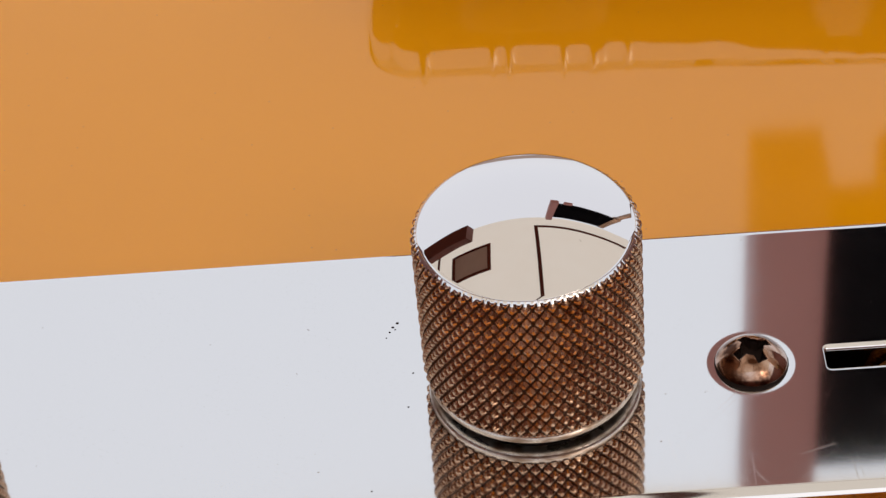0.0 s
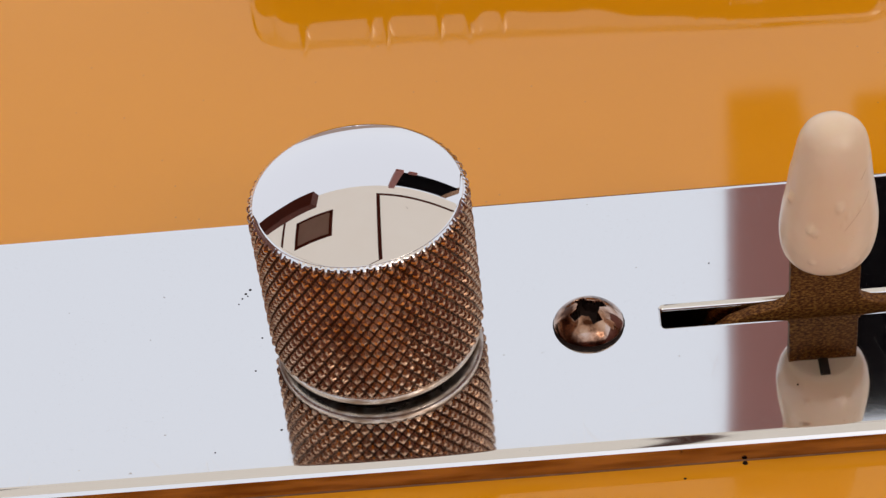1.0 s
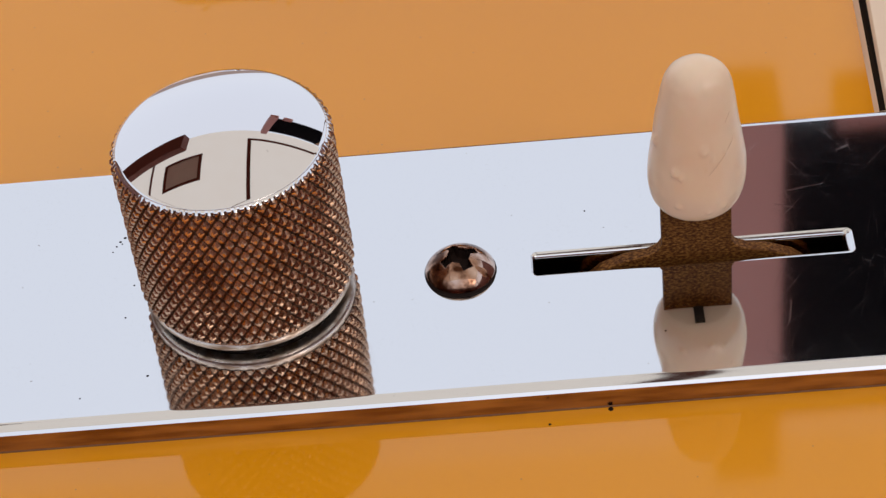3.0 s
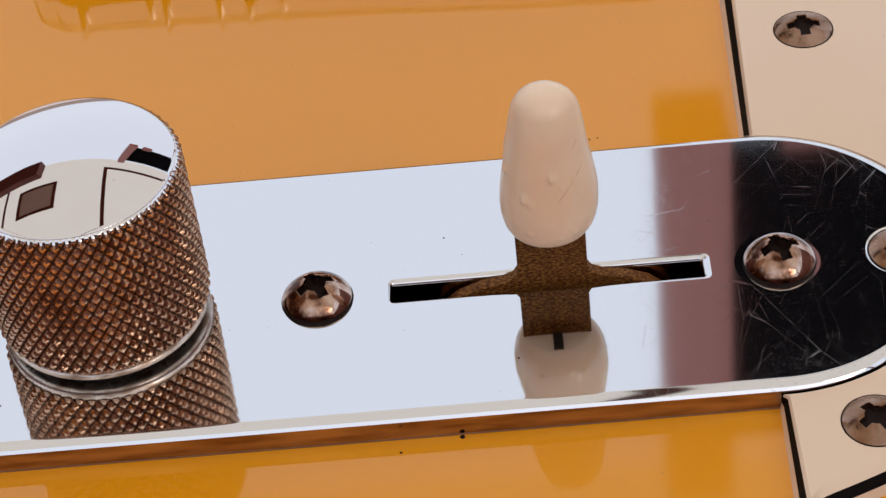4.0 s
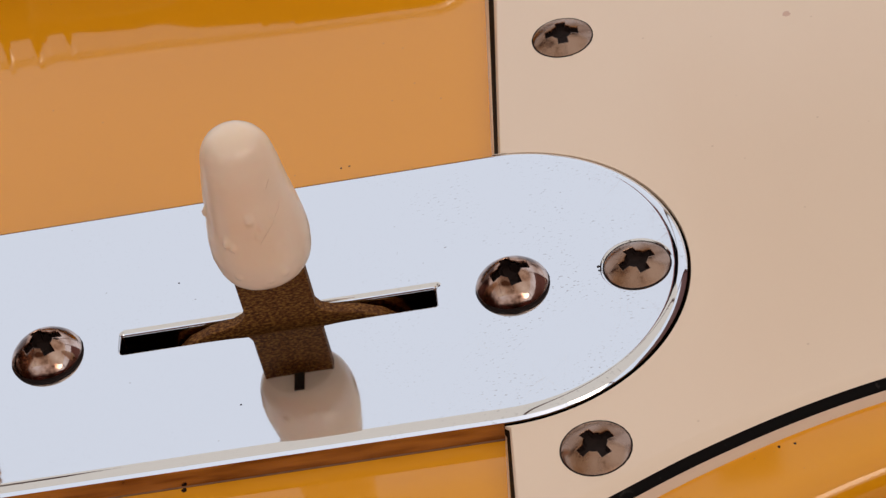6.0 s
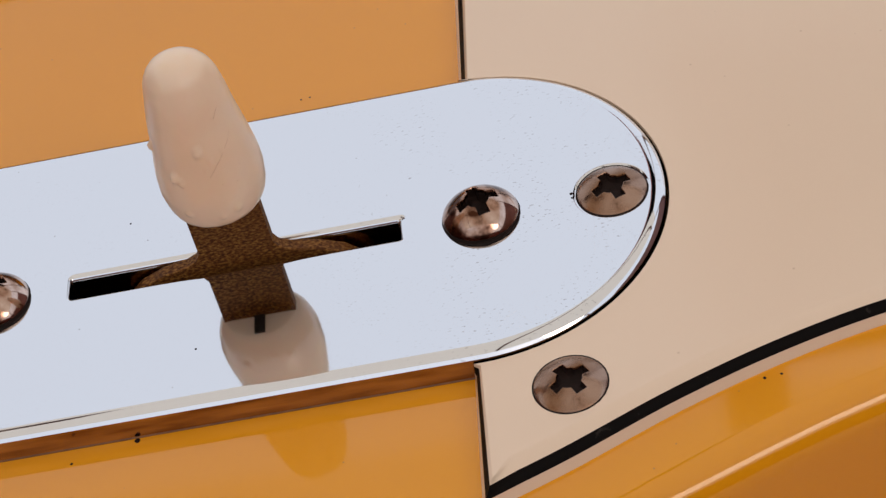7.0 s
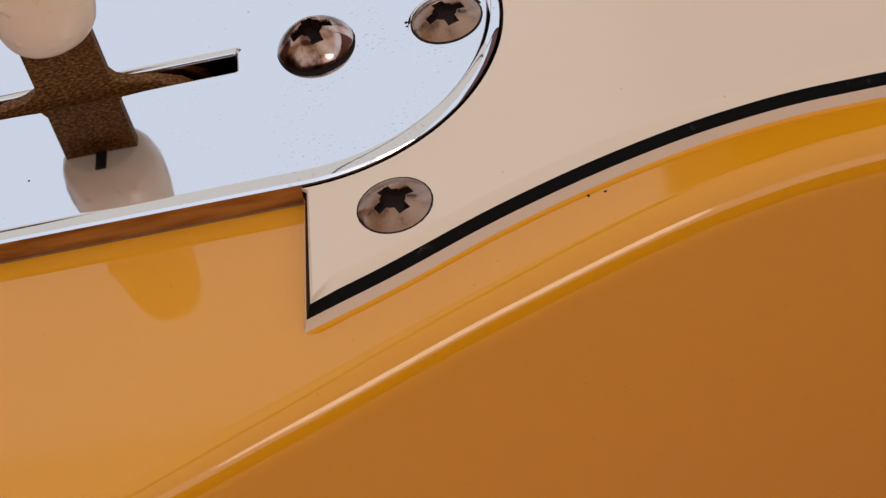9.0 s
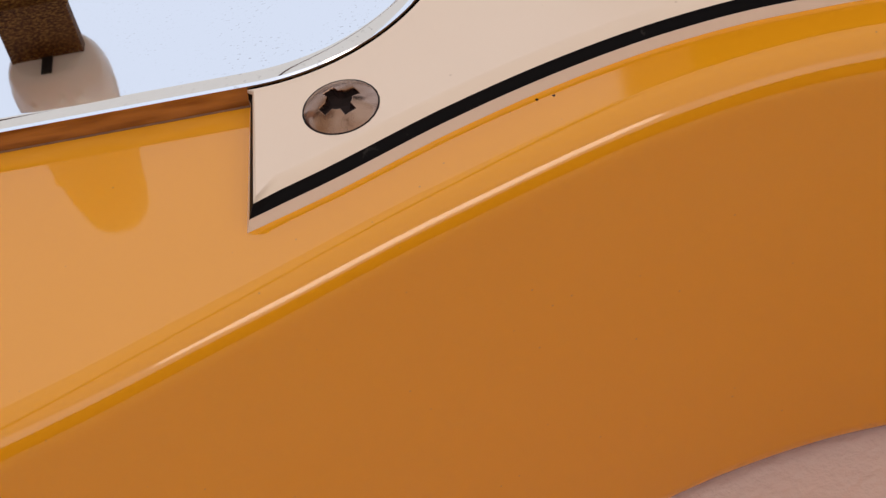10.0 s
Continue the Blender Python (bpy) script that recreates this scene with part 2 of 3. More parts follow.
plug(GREYPANEL, mix(GREYPANEL, n1.outputs[0], (0.62, 0.56, 0.52), (0.72, 0.66, 0.62)), b, "Base Color")
DARKWOOD, b = material("dark_red_timber", (0.10, 0.025, 0.015), 0.7)
n1 = tex(DARKWOOD, "ShaderNodeTexNoise", 12, detail=5, stretch=(1, 9, 9))
plug(DARKWOOD, mix(DARKWOOD, n1.outputs[0], (0.09, 0.014, 0.008), (0.19, 0.036, 0.018)), b, "Base Color")
ROSEWOOD, b = material("rose_brown_paint", (0.45, 0.22, 0.20), 0.55)
n1 = tex(ROSEWOOD, "ShaderNodeTexNoise", 20, detail=4)
plug(ROSEWOOD, mix(ROSEWOOD, n1.outputs[0], (0.50, 0.235, 0.22), (0.60, 0.29, 0.27)), b, "Base Color")
BLACKPANEL, b = material("black_painted_panel", (0.004, 0.004, 0.005), 0.8, 0, 1.12)
n1 = tex(BLACKPANEL, "ShaderNodeTexNoise", 15, detail=4)
plug(BLACKPANEL, mix(BLACKPANEL, n1.outputs[0], (0.0025, 0.002, 0.003), (0.006, 0.005, 0.007)), b, "Base Color")

# ---- mesh helpers (sizes in millimetres) ----
MM = 0.001


def part(name, bm, mat, parent=None, label="", smooth=None):
    me = bpy.data.meshes.new(name)
    if smooth is not None:
        for f in bm.faces:
            f.smooth = smooth
    bm.to_mesh(me)
    bm.free()
    me.materials.append(mat)
    ob = new(name, me)
    if parent is not None:
        ob.parent = parent
    if label:
        ob["label"] = label
    return ob


def ring(bm, pts, z):
    return [bm.verts.new((x * MM, y * MM, z * MM)) for x, y in pts]


def bridge_rings(bm, a, c, smooth=True):
    n = len(a)
    for i in range(n):
        f = bm.faces.new((a[i], a[(i + 1) % n], c[(i + 1) % n], c[i]))
        f.smooth = smooth


def edges_of(bm, loop):
    out = []
    for i in range(len(loop)):
        a, c = loop[i], loop[(i + 1) % len(loop)]
        out.append(bm.edges.get((a, c)) or bm.edges.new((a, c)))
    return out


def fill(bm, loops, up=1):
    es = []
    for loop in loops:
        es += edges_of(bm, loop)
    out = bmesh.ops.triangle_fill(bm, use_beauty=True, edges=es, normal=(0, 0, up))
    faces = [g for g in out["geom"] if isinstance(g, bmesh.types.BMFace)]
    for f in faces:
        f.normal_update()
        if f.normal.z * up < 0:
            f.normal_flip()
        f.smooth = False
    return faces


def offset(pts, d):
    """A closed outline moved to its left by d (inwards when it runs anticlockwise)."""
    p = np.array(pts, float)
    e = np.roll(p, -1, 0) - p
    e /= np.linalg.norm(e, axis=1)[:, None]
    n = np.c_[-e[:, 1], e[:, 0]]
    m = n + np.roll(n, 1, 0)
    m /= np.maximum((m * m).sum(1) / 2, 0.5)[:, None]
    return [tuple(q) for q in p + np.reshape(d, (-1, 1)) * m]


def spline(ctrl, steps, closed=False):
    c = [np.array(p, float) for p in ctrl]
    n = len(c)
    out = []
    for i in range(n if closed else n - 1):
        p0 = c[(i - 1) % n] if closed or i > 0 else 2 * c[0] - c[1]
        p1, p2 = c[i], c[(i + 1) % n]
        p3 = c[(i + 2) % n] if closed or i + 2 < n else 2 * c[-1] - c[-2]
        for k in range(steps):
            t = k / steps
            out.append(tuple(0.5 * (2 * p1 + (p2 - p0) * t + (2 * p0 - 5 * p1 + 4 * p2 - p3) * t * t
                                    + (3 * p1 - p0 - 3 * p2 + p3) * t ** 3)))
    if not closed:
        out.append(tuple(c[-1]))
    return out


def arc(cx, cy, r, a0, a1, n):
    return [(cx + r * math.cos(radians(a0 + (a1 - a0) * i / n)), cy + r * math.sin(radians(a0 + (a1 - a0) * i / n)))
            for i in range(n + 1)]


def stadium(x0, x1, cy, r, n=40):
    return arc(x1 - r, cy, r, -90, 90, n) + arc(x0 + r, cy, r, 90, 270, n)


def rounded(x0, x1, y0, y1, r, n=4):
    return (arc(x1 - r, y0 + r, r, -90, 0, n) + arc(x1 - r, y1 - r, r, 0, 90, n)
            + arc(x0 + r, y1 - r, r, 90, 180, n) + arc(x0 + r, y0 + r, r, 180, 270, n))


def box(bm, x0, x1, y0, y1, z0, z1):
    v = [bm.verts.new((x * MM, y * MM, z * MM)) for z in (z0, z1) for x, y in ((x0, y0), (x1, y0), (x1, y1), (x0, y1))]
    for q in ((3, 2, 1, 0), (4, 5, 6, 7), (0, 1, 5, 4), (1, 2, 6, 5), (2, 3, 7, 6), (3, 0, 4, 7)):
        bm.faces.new([v[i] for i in q])


def lathe(bm, profile, n, cx=0.0, cy=0.0, smooth=True):
    """Rings of (radius, z), from the bottom up; a zero radius closes the end."""
    prev = None
    for r, z in profile:
        cur = [bm.verts.new((cx * MM, cy * MM, z * MM))] if r == 0 else ring(
            bm, [(cx + r * math.cos(2 * math.pi * i / n), cy + r * math.sin(2 * math.pi * i / n)) for i in range(n)], z)
        if prev is not None:
            for i in range(n):
                j = (i + 1) % n
                if len(prev) == 1:
                    f = bm.faces.new((prev[0], cur[j], cur[i]))
                elif len(cur) == 1:
                    f = bm.faces.new((prev[i], prev[j], cur[0]))
                else:
                    f = bm.faces.new((prev[i], prev[j], cur[j], cur[i]))
                f.smooth = smooth
        prev = cur


BODY_Z = -2.6      # top of the guitar's body; the plate's top is 0
BODY_T = 45.0

# ---- an unseen terrace added round the guitar to shape its light and reflections ----
def slab(name, x0, x1, y0, y1, z0, z1, mat, label, category):
    bm = bmesh.new()
    box(bm, x0, x1, y0, y1, z0, z1)
    return tagged(part(name, bm, mat), label, category, kind="structure")


TABLE_Z = BODY_Z - BODY_T
NORTH, CEIL = 1820, 2080
slab("ground", -60000, 60000, -60000, 60000, -900, -602, FLOORTILE, "bare reddish ground", "ground")
slab("floor", -2400, 2400, -2300, NORTH, -700, -600, FLOORTILE, "worn terracotta terrace floor", "floor")
# unseen walls added dark, so that knob, screws and body side mirror brown
slab("wall_south", -2400, 2400, -2400, -2300, -600, 1360, DARKWOOD, "dark reddish-brown timber wall added behind for dark reflections", "wall")
slab("wall_west", -2500, -2400, -2400, NORTH, -600, 1250, REDWOOD, "reddish-brown timber side wall of the added terrace", "wall")
slab("wall_east", 2400, 2500, -2400, NORTH, -600, 1250, REDWOOD, "reddish-brown timber side wall of the added terrace", "wall")


# added awning: stands in for the cream overhead reflection and gives warm fill
def awning():
    bm = bmesh.new()
    n = 40
    x0, x1, y0, y1 = -2450, 2450, -1650, NORTH
    g = [[bm.verts.new(((x0 + (x1 - x0) * i / n) * MM, (y0 + (y1 - y0) * j / n) * MM, CEIL * MM)) for i in range(n + 1)] for j in range(n + 1)]
    for j in range(n):
        for i in range(n):
            bm.faces.new((g[j][i], g[j][i + 1], g[j + 1][i + 1], g[j + 1][i])).smooth = True
    e = tagged(new("ceiling"), "added cream canvas awning on timber posts, passing warm fill light", "awning", kind="structure")
    part("canvas", bm, CANVAS, e)
    for px in (-2430, 2370):
        for py in (-1650, NORTH - 60):
            bm = bmesh.new()
            box(bm, px, px + 60, py, py + 60, -600, CEIL - 2)
            part("post", bm, DARKWOOD, e)


awning()


def bed():
    e = new("bed")
    tagged(e, "low daybed under a pale pinkish cloth spread", "bed")
    n = 70
    x0, x1, y0, y1 = -800, 900, -560, 700
    bm = bmesh.new()
    grid = [[bm.verts.new(((x0 + (x1 - x0) * i / n) * MM, (y0 + (y1 - y0) * j / n) * MM, (TABLE_Z - (60 if i in (0, n) or j in (0, n) else 0)) * MM)) for i in range(n + 1)] for j in range(n + 1)]
    for j in range(n):
        for i in range(n):
            bm.faces.new((grid[j][i], grid[j][i + 1], grid[j + 1][i + 1], grid[j + 1][i])).smooth = True
    part("bedspread", bm, CLOTH, e, "pale pinkish woven cloth")
    bm = bmesh.new()
    box(bm, x0 + 5, x1 - 5, y0 + 5, y1 - 5, TABLE_Z - 200, TABLE_Z - 3)
    part("mattress", bm, CLOTH, e)
    bm = bmesh.new()
    box(bm, x0, x1, y0, y1, -480, TABLE_Z - 200)
    part("bed_frame", bm, REDWOOD, e)
    for lx in (x0, x1 - 70):
        for ly in (y0, y1 - 70):
            bm = bmesh.new()
            box(bm, lx, lx + 70, ly, ly + 70, -600, -480)
            part("leg", bm, REDWOOD, e)


bed()


def mirrored_bar():
    """Stand-in for an unknown dark thing mirrored in the chrome: an unlit black bar on a stand that reaches over the
    bed.
    """
    e = new("mirrored_bar")
    tagged(e, "black bar with a reddish-brown end, stand-in for an unknown mirrored thing", "lamp")
    bm = bmesh.new()
    box(bm, 39, 61, 396, 420, 324, 490)
    part("end_board", bm, ROSEWOOD, e, "reddish-brown end board")
    bm = bmesh.new()
    box(bm, 61, 235, 400, 414, 343, 462)
    part("bar", bm, BLACKPANEL, e, "matt black bar")
    bm = bmesh.new()
    box(bm, 78, 102, 403, 417, 326, 343)
    part("bracket", bm, ROSEWOOD, e)
    bm = bmesh.new()
    box(bm, 235, 255, 400, 416, 330, 466)
    box(bm, 239, 251, 402, 414, TABLE_Z + 8, 330)
    part("post", bm, NICKEL, e, "grey metal post")
    bm = bmesh.new()
    lathe(bm, [(0, TABLE_Z), (60, TABLE_Z), (60, TABLE_Z + 6), (20, TABLE_Z + 10), (0, TABLE_Z + 10)], 32, 245, 408)
    part("foot", bm, BLACKPANEL, e)


mirrored_bar()


# added ribs stand in for brown lines mirrored in the knob's cap
def rib_stand_in(x0, x1, y0, y1):
    bm = bmesh.new()
    box(bm, x0, x1, y0, y1, CEIL - 26, CEIL - 3)
    return tagged(part("rib_stand_in", bm, DARKWOOD), "thin dark timber rib under the awning, stand-in for a mirrored line", "rib", group="ribs under the awning")


rib_stand_in(95, 150, -1600, 1500)
rib_stand_in(150, 2400, 1445, 1500)
rib_stand_in(-1520, -1485, -1600, 1380)


# added panel stands in for a framed shape mirrored in the cap
def framed_panel_stand_in():
    e = tagged(new("framed_panel_stand_in"), "grey panel in a dark timber frame, stand-in for a mirrored framed shape", "vent")
    x0, x1, y0, y1 = -1180, -640, 640, 1120
    bm = bmesh.new()
    box(bm, x0, x1, y0, y1, CEIL - 16, CEIL - 3)
    part("flap", bm, GREYPANEL, e, "plain grey flap")
    for a, c, d, f in ((x0 - 50, x0, y0 - 50, y1 + 50), (x1, x1 + 50, y0 - 50, y1 + 50), (x0, x1, y0 - 50, y0), (x0, x1, y1, y1 + 50)):
        bm = bmesh.new()
        box(bm, a, c, d, f, CEIL - 30, CEIL - 3)
        part("frame_rail", bm, DARKWOOD, e)


framed_panel_stand_in()


# added box stands in for a dark red shape mirrored in the cap
def red_box_stand_in():
    e = tagged(new("red_box_stand_in"), "dark red timber box under the awning, stand-in for a mirrored dark shape", "roller box")
    x0, x1, y0, y1, z0, z1 = -2300, -900, 1400, 1810, 1800, CEIL - 3
    bm = bmesh.new()
    box(bm, x0, x1, y0, y1, z0, z1)
    part("case", bm, DARKWOOD, e)
    bm = bmesh.new()
    box(bm, x0 + 20, x1 - 20, y0 - 15, y0, z0 + 10, z1 - 10)
    part("lid", bm, DARKWOOD, e)


red_box_stand_in()

# ---- guitar body ----
guitar = new("guitar_body")
guitar.location = (0, 0.09, TABLE_Z * MM)
tagged(guitar, "glossy butterscotch solid guitar body lying on a pale cloth", "guitar")
GINV = Matrix.Translation((0, -0.09, -TABLE_Z * MM))


def gpart(name, bm, mat, label="", parent=None):
    ob = part(name, bm, mat, guitar if parent is None else parent, label)
    ob.matrix_parent_inverse = GINV if parent is None else Matrix.Identity(4)
    return ob


EDGE = [(-226, 95), (-222, 45), (-196, -12), (-150, -52), (-100, -66), (-60, -63.5), (-30, -56), (0, -45.4), (16.8, -38.1),
        (33.4, -30.5), (50.6, -24.2), (66.1, -22.2), (84, -25), (106, -35), (130, -43), (153, -38), (164, -15), (158, 15),
        (142, 42), (140, 68), (172, 70), (172, 125), (150, 128), (146, 160), (160, 196), (150, 226), (118, 228), (84, 214),
        (60, 213), (30, 221), (-30, 243), (-100, 254), (-150, 240), (-196, 202), (-222, 145)]


def guitar_body():
    out = spline(EDGE, 10, True)
    bm = bmesh.new()
    R = 3.0
    rings = []
    for k in range(9):
        a = math.pi / 2 * k / 8
        rings.append(ring(bm, offset(out, R * (1 - math.sin(a))), BODY_Z - R * (1 - math.cos(a))))
    for k in range(5):
        a = math.pi / 2 * (1 - k / 4)
        rings.append(ring(bm, offset(out, R * (1 - math.sin(a))), BODY_Z - BODY_T + R * (1 - math.cos(a))))
    for a, c in zip(rings, rings[1:]):
        bridge_rings(bm, c, a)
    hole = rounded(-112, 26, -9, 10, 4)
    fill(bm, [rings[0], ring(bm, hole, BODY_Z)])
    fill(bm, [rings[-1]], -1)
    gpart("body", bm, LACQUER)
    bm = bmesh.new()
    h0, h1 = ring(bm, hole, BODY_Z), ring(bm, hole, BODY_Z - 38)
    bridge_rings(bm, h1, h0, False)
    fill(bm, [h1])
    gpart("control_cavity", bm, DARK, "dark routed cavity")


guitar_body()


# ---- pickguard of three plies ----
def pickguard():
    e = new("pickguard")
    e.location = (0.06, 0.02, BODY_Z * MM)
    tagged(e, "cream three-ply pickguard with a black middle layer, screwed to the body", "pickguard")
    inv = Matrix.Translation((-0.06, -0.02, -BODY_Z * MM))
    CX, CY, R = 19.25, 0.9, 16.5
    lower = spline([(18.4, -29.1), (25.4, -26.3), (34.1, -22.35), (42.9, -19.2), (51.6, -17.1), (60.4, -16.3), (72, -17.1), (92, -23), (118, -30), (138, -26)], 8)
    lower = [lower[0]] + lower[4:]
    right = spline([(146, -8), (140, 26), (128, 52), (126, 100), (100, 118), (60, 120), (21.9, 118)], 8)
    left = [(20.7, 70), (20.0, 42), (19.4, 17.75)]
    curve = arc(CX, CY, R, 90, -92, 60)
    out = lower + right + left + curve + [(18.64, -16.1)]
    # how far each stretch of the edge is bevelled: full along the outside, less towards the body's middle and round the plate
    wide = np.array([0.85] + [1.0] * (len(lower) - 1) + [1.0] * len(right) + [1.1] * 2 + [0.8] + [0.2] * len(curve) + [0.6])
    chamfer = np.array([0.21] + [0.85] * (len(lower) - 1) + [0.85] * len(right) + [0.27] * 2 + [0.2] + [0.05] * len(curve) + [0.15])
    levels = [(0.0, 0.0), (0.42, 0.80), (1.0, 1.62), (1.85, 1.91)]
    bm = bmesh.new()
    a = ring(bm, out, BODY_Z)
    c = ring(bm, offset(out, wide * levels[1][0]), BODY_Z + levels[1][1])
    bridge_rings(bm, a, c, False)
    part("bottom_ply", bm, CREAM, e).matrix_parent_inverse = inv
    bm = bmesh.new()
    a = ring(bm, offset(out, wide * levels[1][0]), BODY_Z + levels[1][1])
    c = ring(bm, offset(out, wide * levels[2][0]), BODY_Z + levels[2][1])
    bridge_rings(bm, a, c, False)
    part("middle_ply", bm, BLACKPLY, e, "black middle layer").matrix_parent_inverse = inv
    bm = bmesh.new()
    a = ring(bm, offset(out, wide * levels[2][0]), BODY_Z + levels[2][1])
    c = ring(bm, offset(out, wide * levels[2][0] + chamfer), BODY_Z + levels[3][1])
    d = ring(bm, offset(out, wide * levels[2][0] + chamfer * 1.5), BODY_Z + levels[3][1] + 0.05)
    bridge_rings(bm, a, c)
    bridge_rings(bm, c, d)
    fill(bm, [d])
    part("top_ply", bm, CREAM, e).matrix_parent_inverse = inv


pickguard()
PG_Z = BODY_Z + 1.96

# ---- control plate ----
SLOT = (-14.05, 13.8, -1.2, 0.95)
PLATE_SCREWS = [(-20.65, -0.2), (20.6, -0.35), (31.4, -0.15), (-118, 0.3)]


def control_plate():
    out = stadium(-124, 35.7, 0.9, 16.45, 64)
    bm = bmesh.new()
    # a soft roll-off, then the square punched edge
    profile = [(1.1 * (1 - k / 14), -0.55 * (k / 14) ** 2.4) for k in range(15)]
    rings = [ring(bm, offset(out, d), z) for d, z in profile]
    for a, c in zip(rings, rings[1:]):
        bridge_rings(bm, c, a)
    bridge_rings(bm, ring(bm, out, BODY_Z), ring(bm, out, -0.55))
    holes = []
    x0, x1, y0, y1 = SLOT
    r = 0.55
    prev = None
    for k in range(7):
        a = math.pi / 2 * k / 6
        d = r * (1 - math.sin(a))
        cur = ring(bm, rounded(x0 - 0.4 * d, x1 + 1.3 * d, y0 - d, y1 + d, 0.6 * d + 0.25, 6), -r * (1 - math.cos(a)))
        if prev:
            bridge_rings(bm, prev, cur)
        else:
            holes.append(cur)
        prev = cur
    last = ring(bm, rounded(x0, x1, y0, y1, 0.25, 6), BODY_Z)
    bridge_rings(bm, prev, last)
    for n, (sx, sy) in enumerate(PLATE_SCREWS):
        prev = None
        r0, r1, dip = (4.0, 2.9, 0.03) if n < 2 else (3.2, 2.75, 0.12)
        for k in range(8):
            t = k / 7
            cur = ring(bm, arc(sx, sy, r0 + (r1 - r0) * t, 0, 360, 48)[:-1], -dip * (3 * t * t - 2 * t ** 3))
            if prev:
                bridge_rings(bm, prev, cur)
            else:
                holes.append(cur)
            prev = cur
        bm.faces.new(prev).normal_update()
    bm.normal_update()
    fill(bm, [rings[0]] + holes)
    e = tagged(new("control_plate"), "polished chrome control plate with fine scratches, screwed on the guitar body", "control plate")
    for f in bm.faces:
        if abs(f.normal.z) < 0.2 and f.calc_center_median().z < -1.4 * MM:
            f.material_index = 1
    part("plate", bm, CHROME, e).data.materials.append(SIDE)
    # brown strip stands in for contact shade and dirt where plate meets body
    bm = bmesh.new()
    a, c = ring(bm, offset(out, -0.09), BODY_Z + 0.005), ring(bm, offset(out, -0.02), BODY_Z + 0.13)
    d = ring(bm, offset(out, 0.05), BODY_Z + 0.14)
    bridge_rings(bm, a, c)
    bridge_rings(bm, c, d)
    part("foot_shade_line", bm, AMBER, e, "dark line of contact shade and dirt along the plate's foot")


control_plate()


# ---- cross-head screws ----
def screw_mesh(radius, high, rim, mat, reach, depth):
    bm = bmesh.new()
    nr, na = 72, 192
    deep = {}
    prev = None
    prof = []
    for k in range(nr + 1):
        prof.append(radius * (k / nr))
    centre = None
    for k, r in enumerate(prof):
        row = []
        for i in range(na if k else 1):
            a = 2 * math.pi * i / na
            x, y = r * math.cos(a), r * math.sin(a)
            z = rim + high * (1 - (r / radius) ** 2) ** 0.85 if r < radius else rim
            u, v = abs(x), abs(y)
            w = 0.45 + 0.03 * max(u, v)
            arm = max(min(reach - u, (w - v) * 1.4), min(reach - v, (w - u) * 1.4), (1.04 - r) * 0.9)
            s = min(max(arm / 0.2, 0), 1)
            s = s * s * (3 - 2 * s)
            z -= s * depth * (1.0 - 0.2 * max(u, v))
            v = bm.verts.new((x * MM, y * MM, z * MM))
            row.append(v)
            deep[v] = s
        if k == 1:
            for i in range(na):
                bm.faces.new((centre, row[i], row[(i + 1) % na])).smooth = True
        elif k > 1:
            bridge_rings(bm, prev, row)
        if k == 0:
            centre = row[0]
        prev = row
    low = ring(bm, [(radius * math.cos(2 * math.pi * i / na), radius * math.sin(2 * math.pi * i / na)) for i in range(na)], -0.8)
    bridge_rings(bm, prev, low)
    for v in low:
        deep[v] = 1.0
    bmesh.ops.recalc_face_normals(bm, faces=bm.faces[:])
    # recess and skirt faces are coloured dark for the shade and grime there
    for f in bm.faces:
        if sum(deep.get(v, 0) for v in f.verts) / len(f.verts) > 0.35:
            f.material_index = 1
    me = bpy.data.meshes.new("screw")
    bm.to_mesh(me)
    bm.free()
    me.materials.append(mat)
    me.materials.append(GRIME_SHADE)
    return me


PAN = screw_mesh(3.15, 1.95, 0.3, BRIGHT_NICKEL, 1.72, 1.6)
OVAL = screw_mesh(2.88, 0.9, 0.05, NICKEL, 1.62, 0.85)


# ring whose dark colour stands for shade and dirt round the head's foot
def seat_mesh(radius):
    bm = bmesh.new()
    n = 96
    rings = [ring(bm, [(r * (1 + 0.012 * noise.noise((i * 0.5, r, 0))) * math.cos(2 * math.pi * i / n), r * (1 + 0.012 * noise.noise((i * 0.5, r, 0))) * math.sin(2 * math.pi * i / n))
                       for i in range(n)], z) for r, z in ((radius + 0.11, -0.06), (radius + 0.08, 0.07), (radius - 0.05, 0.10))]
    bridge_rings(bm, rings[0], rings[1])
    bridge_rings(bm, rings[1], rings[2])
    me = bpy.data.meshes.new("shade_dirt_ring")
    bm.to_mesh(me)
    bm.free()
    me.materials.append(GRIME_SHADE)
    return me


SEATS = {PAN: seat_mesh(3.15), OVAL: seat_mesh(2.88)}


def screw(me, x, y, z, turn, label, group, lean=0):
    ob = new("screw", me)
    ob.matrix_world = pose(x * MM, y * MM, z * MM, lean, 0, turn)
    seat = new("shade_dirt_ring", SEATS[me])
    seat.parent = ob
    seat["label"] = "dark ring standing for shade and dirt under the head"
    return tagged(ob, label, "screw", group)


screw(PAN, *PLATE_SCREWS[0], 0.0, 28, "domed cross-head nickel screw in the chrome plate", "plate screws")
screw(PAN, *PLATE_SCREWS[1], 0.0, 18, "domed cross-head nickel screw in the chrome plate", "plate screws")
screw(OVAL, *PLATE_SCREWS[2], -0.1, 24, "oval cross-head screw at the end of the chrome plate", "plate screws")
screw(OVAL, *PLATE_SCREWS[3], -0.1, 24, "oval cross-head screw at the end of the chrome plate", "plate screws")
screw(OVAL, 27.35, 32.9, PG_Z - 0.05, 2, "tarnished oval cross-head screw in the cream pickguard", "pickguard screws")
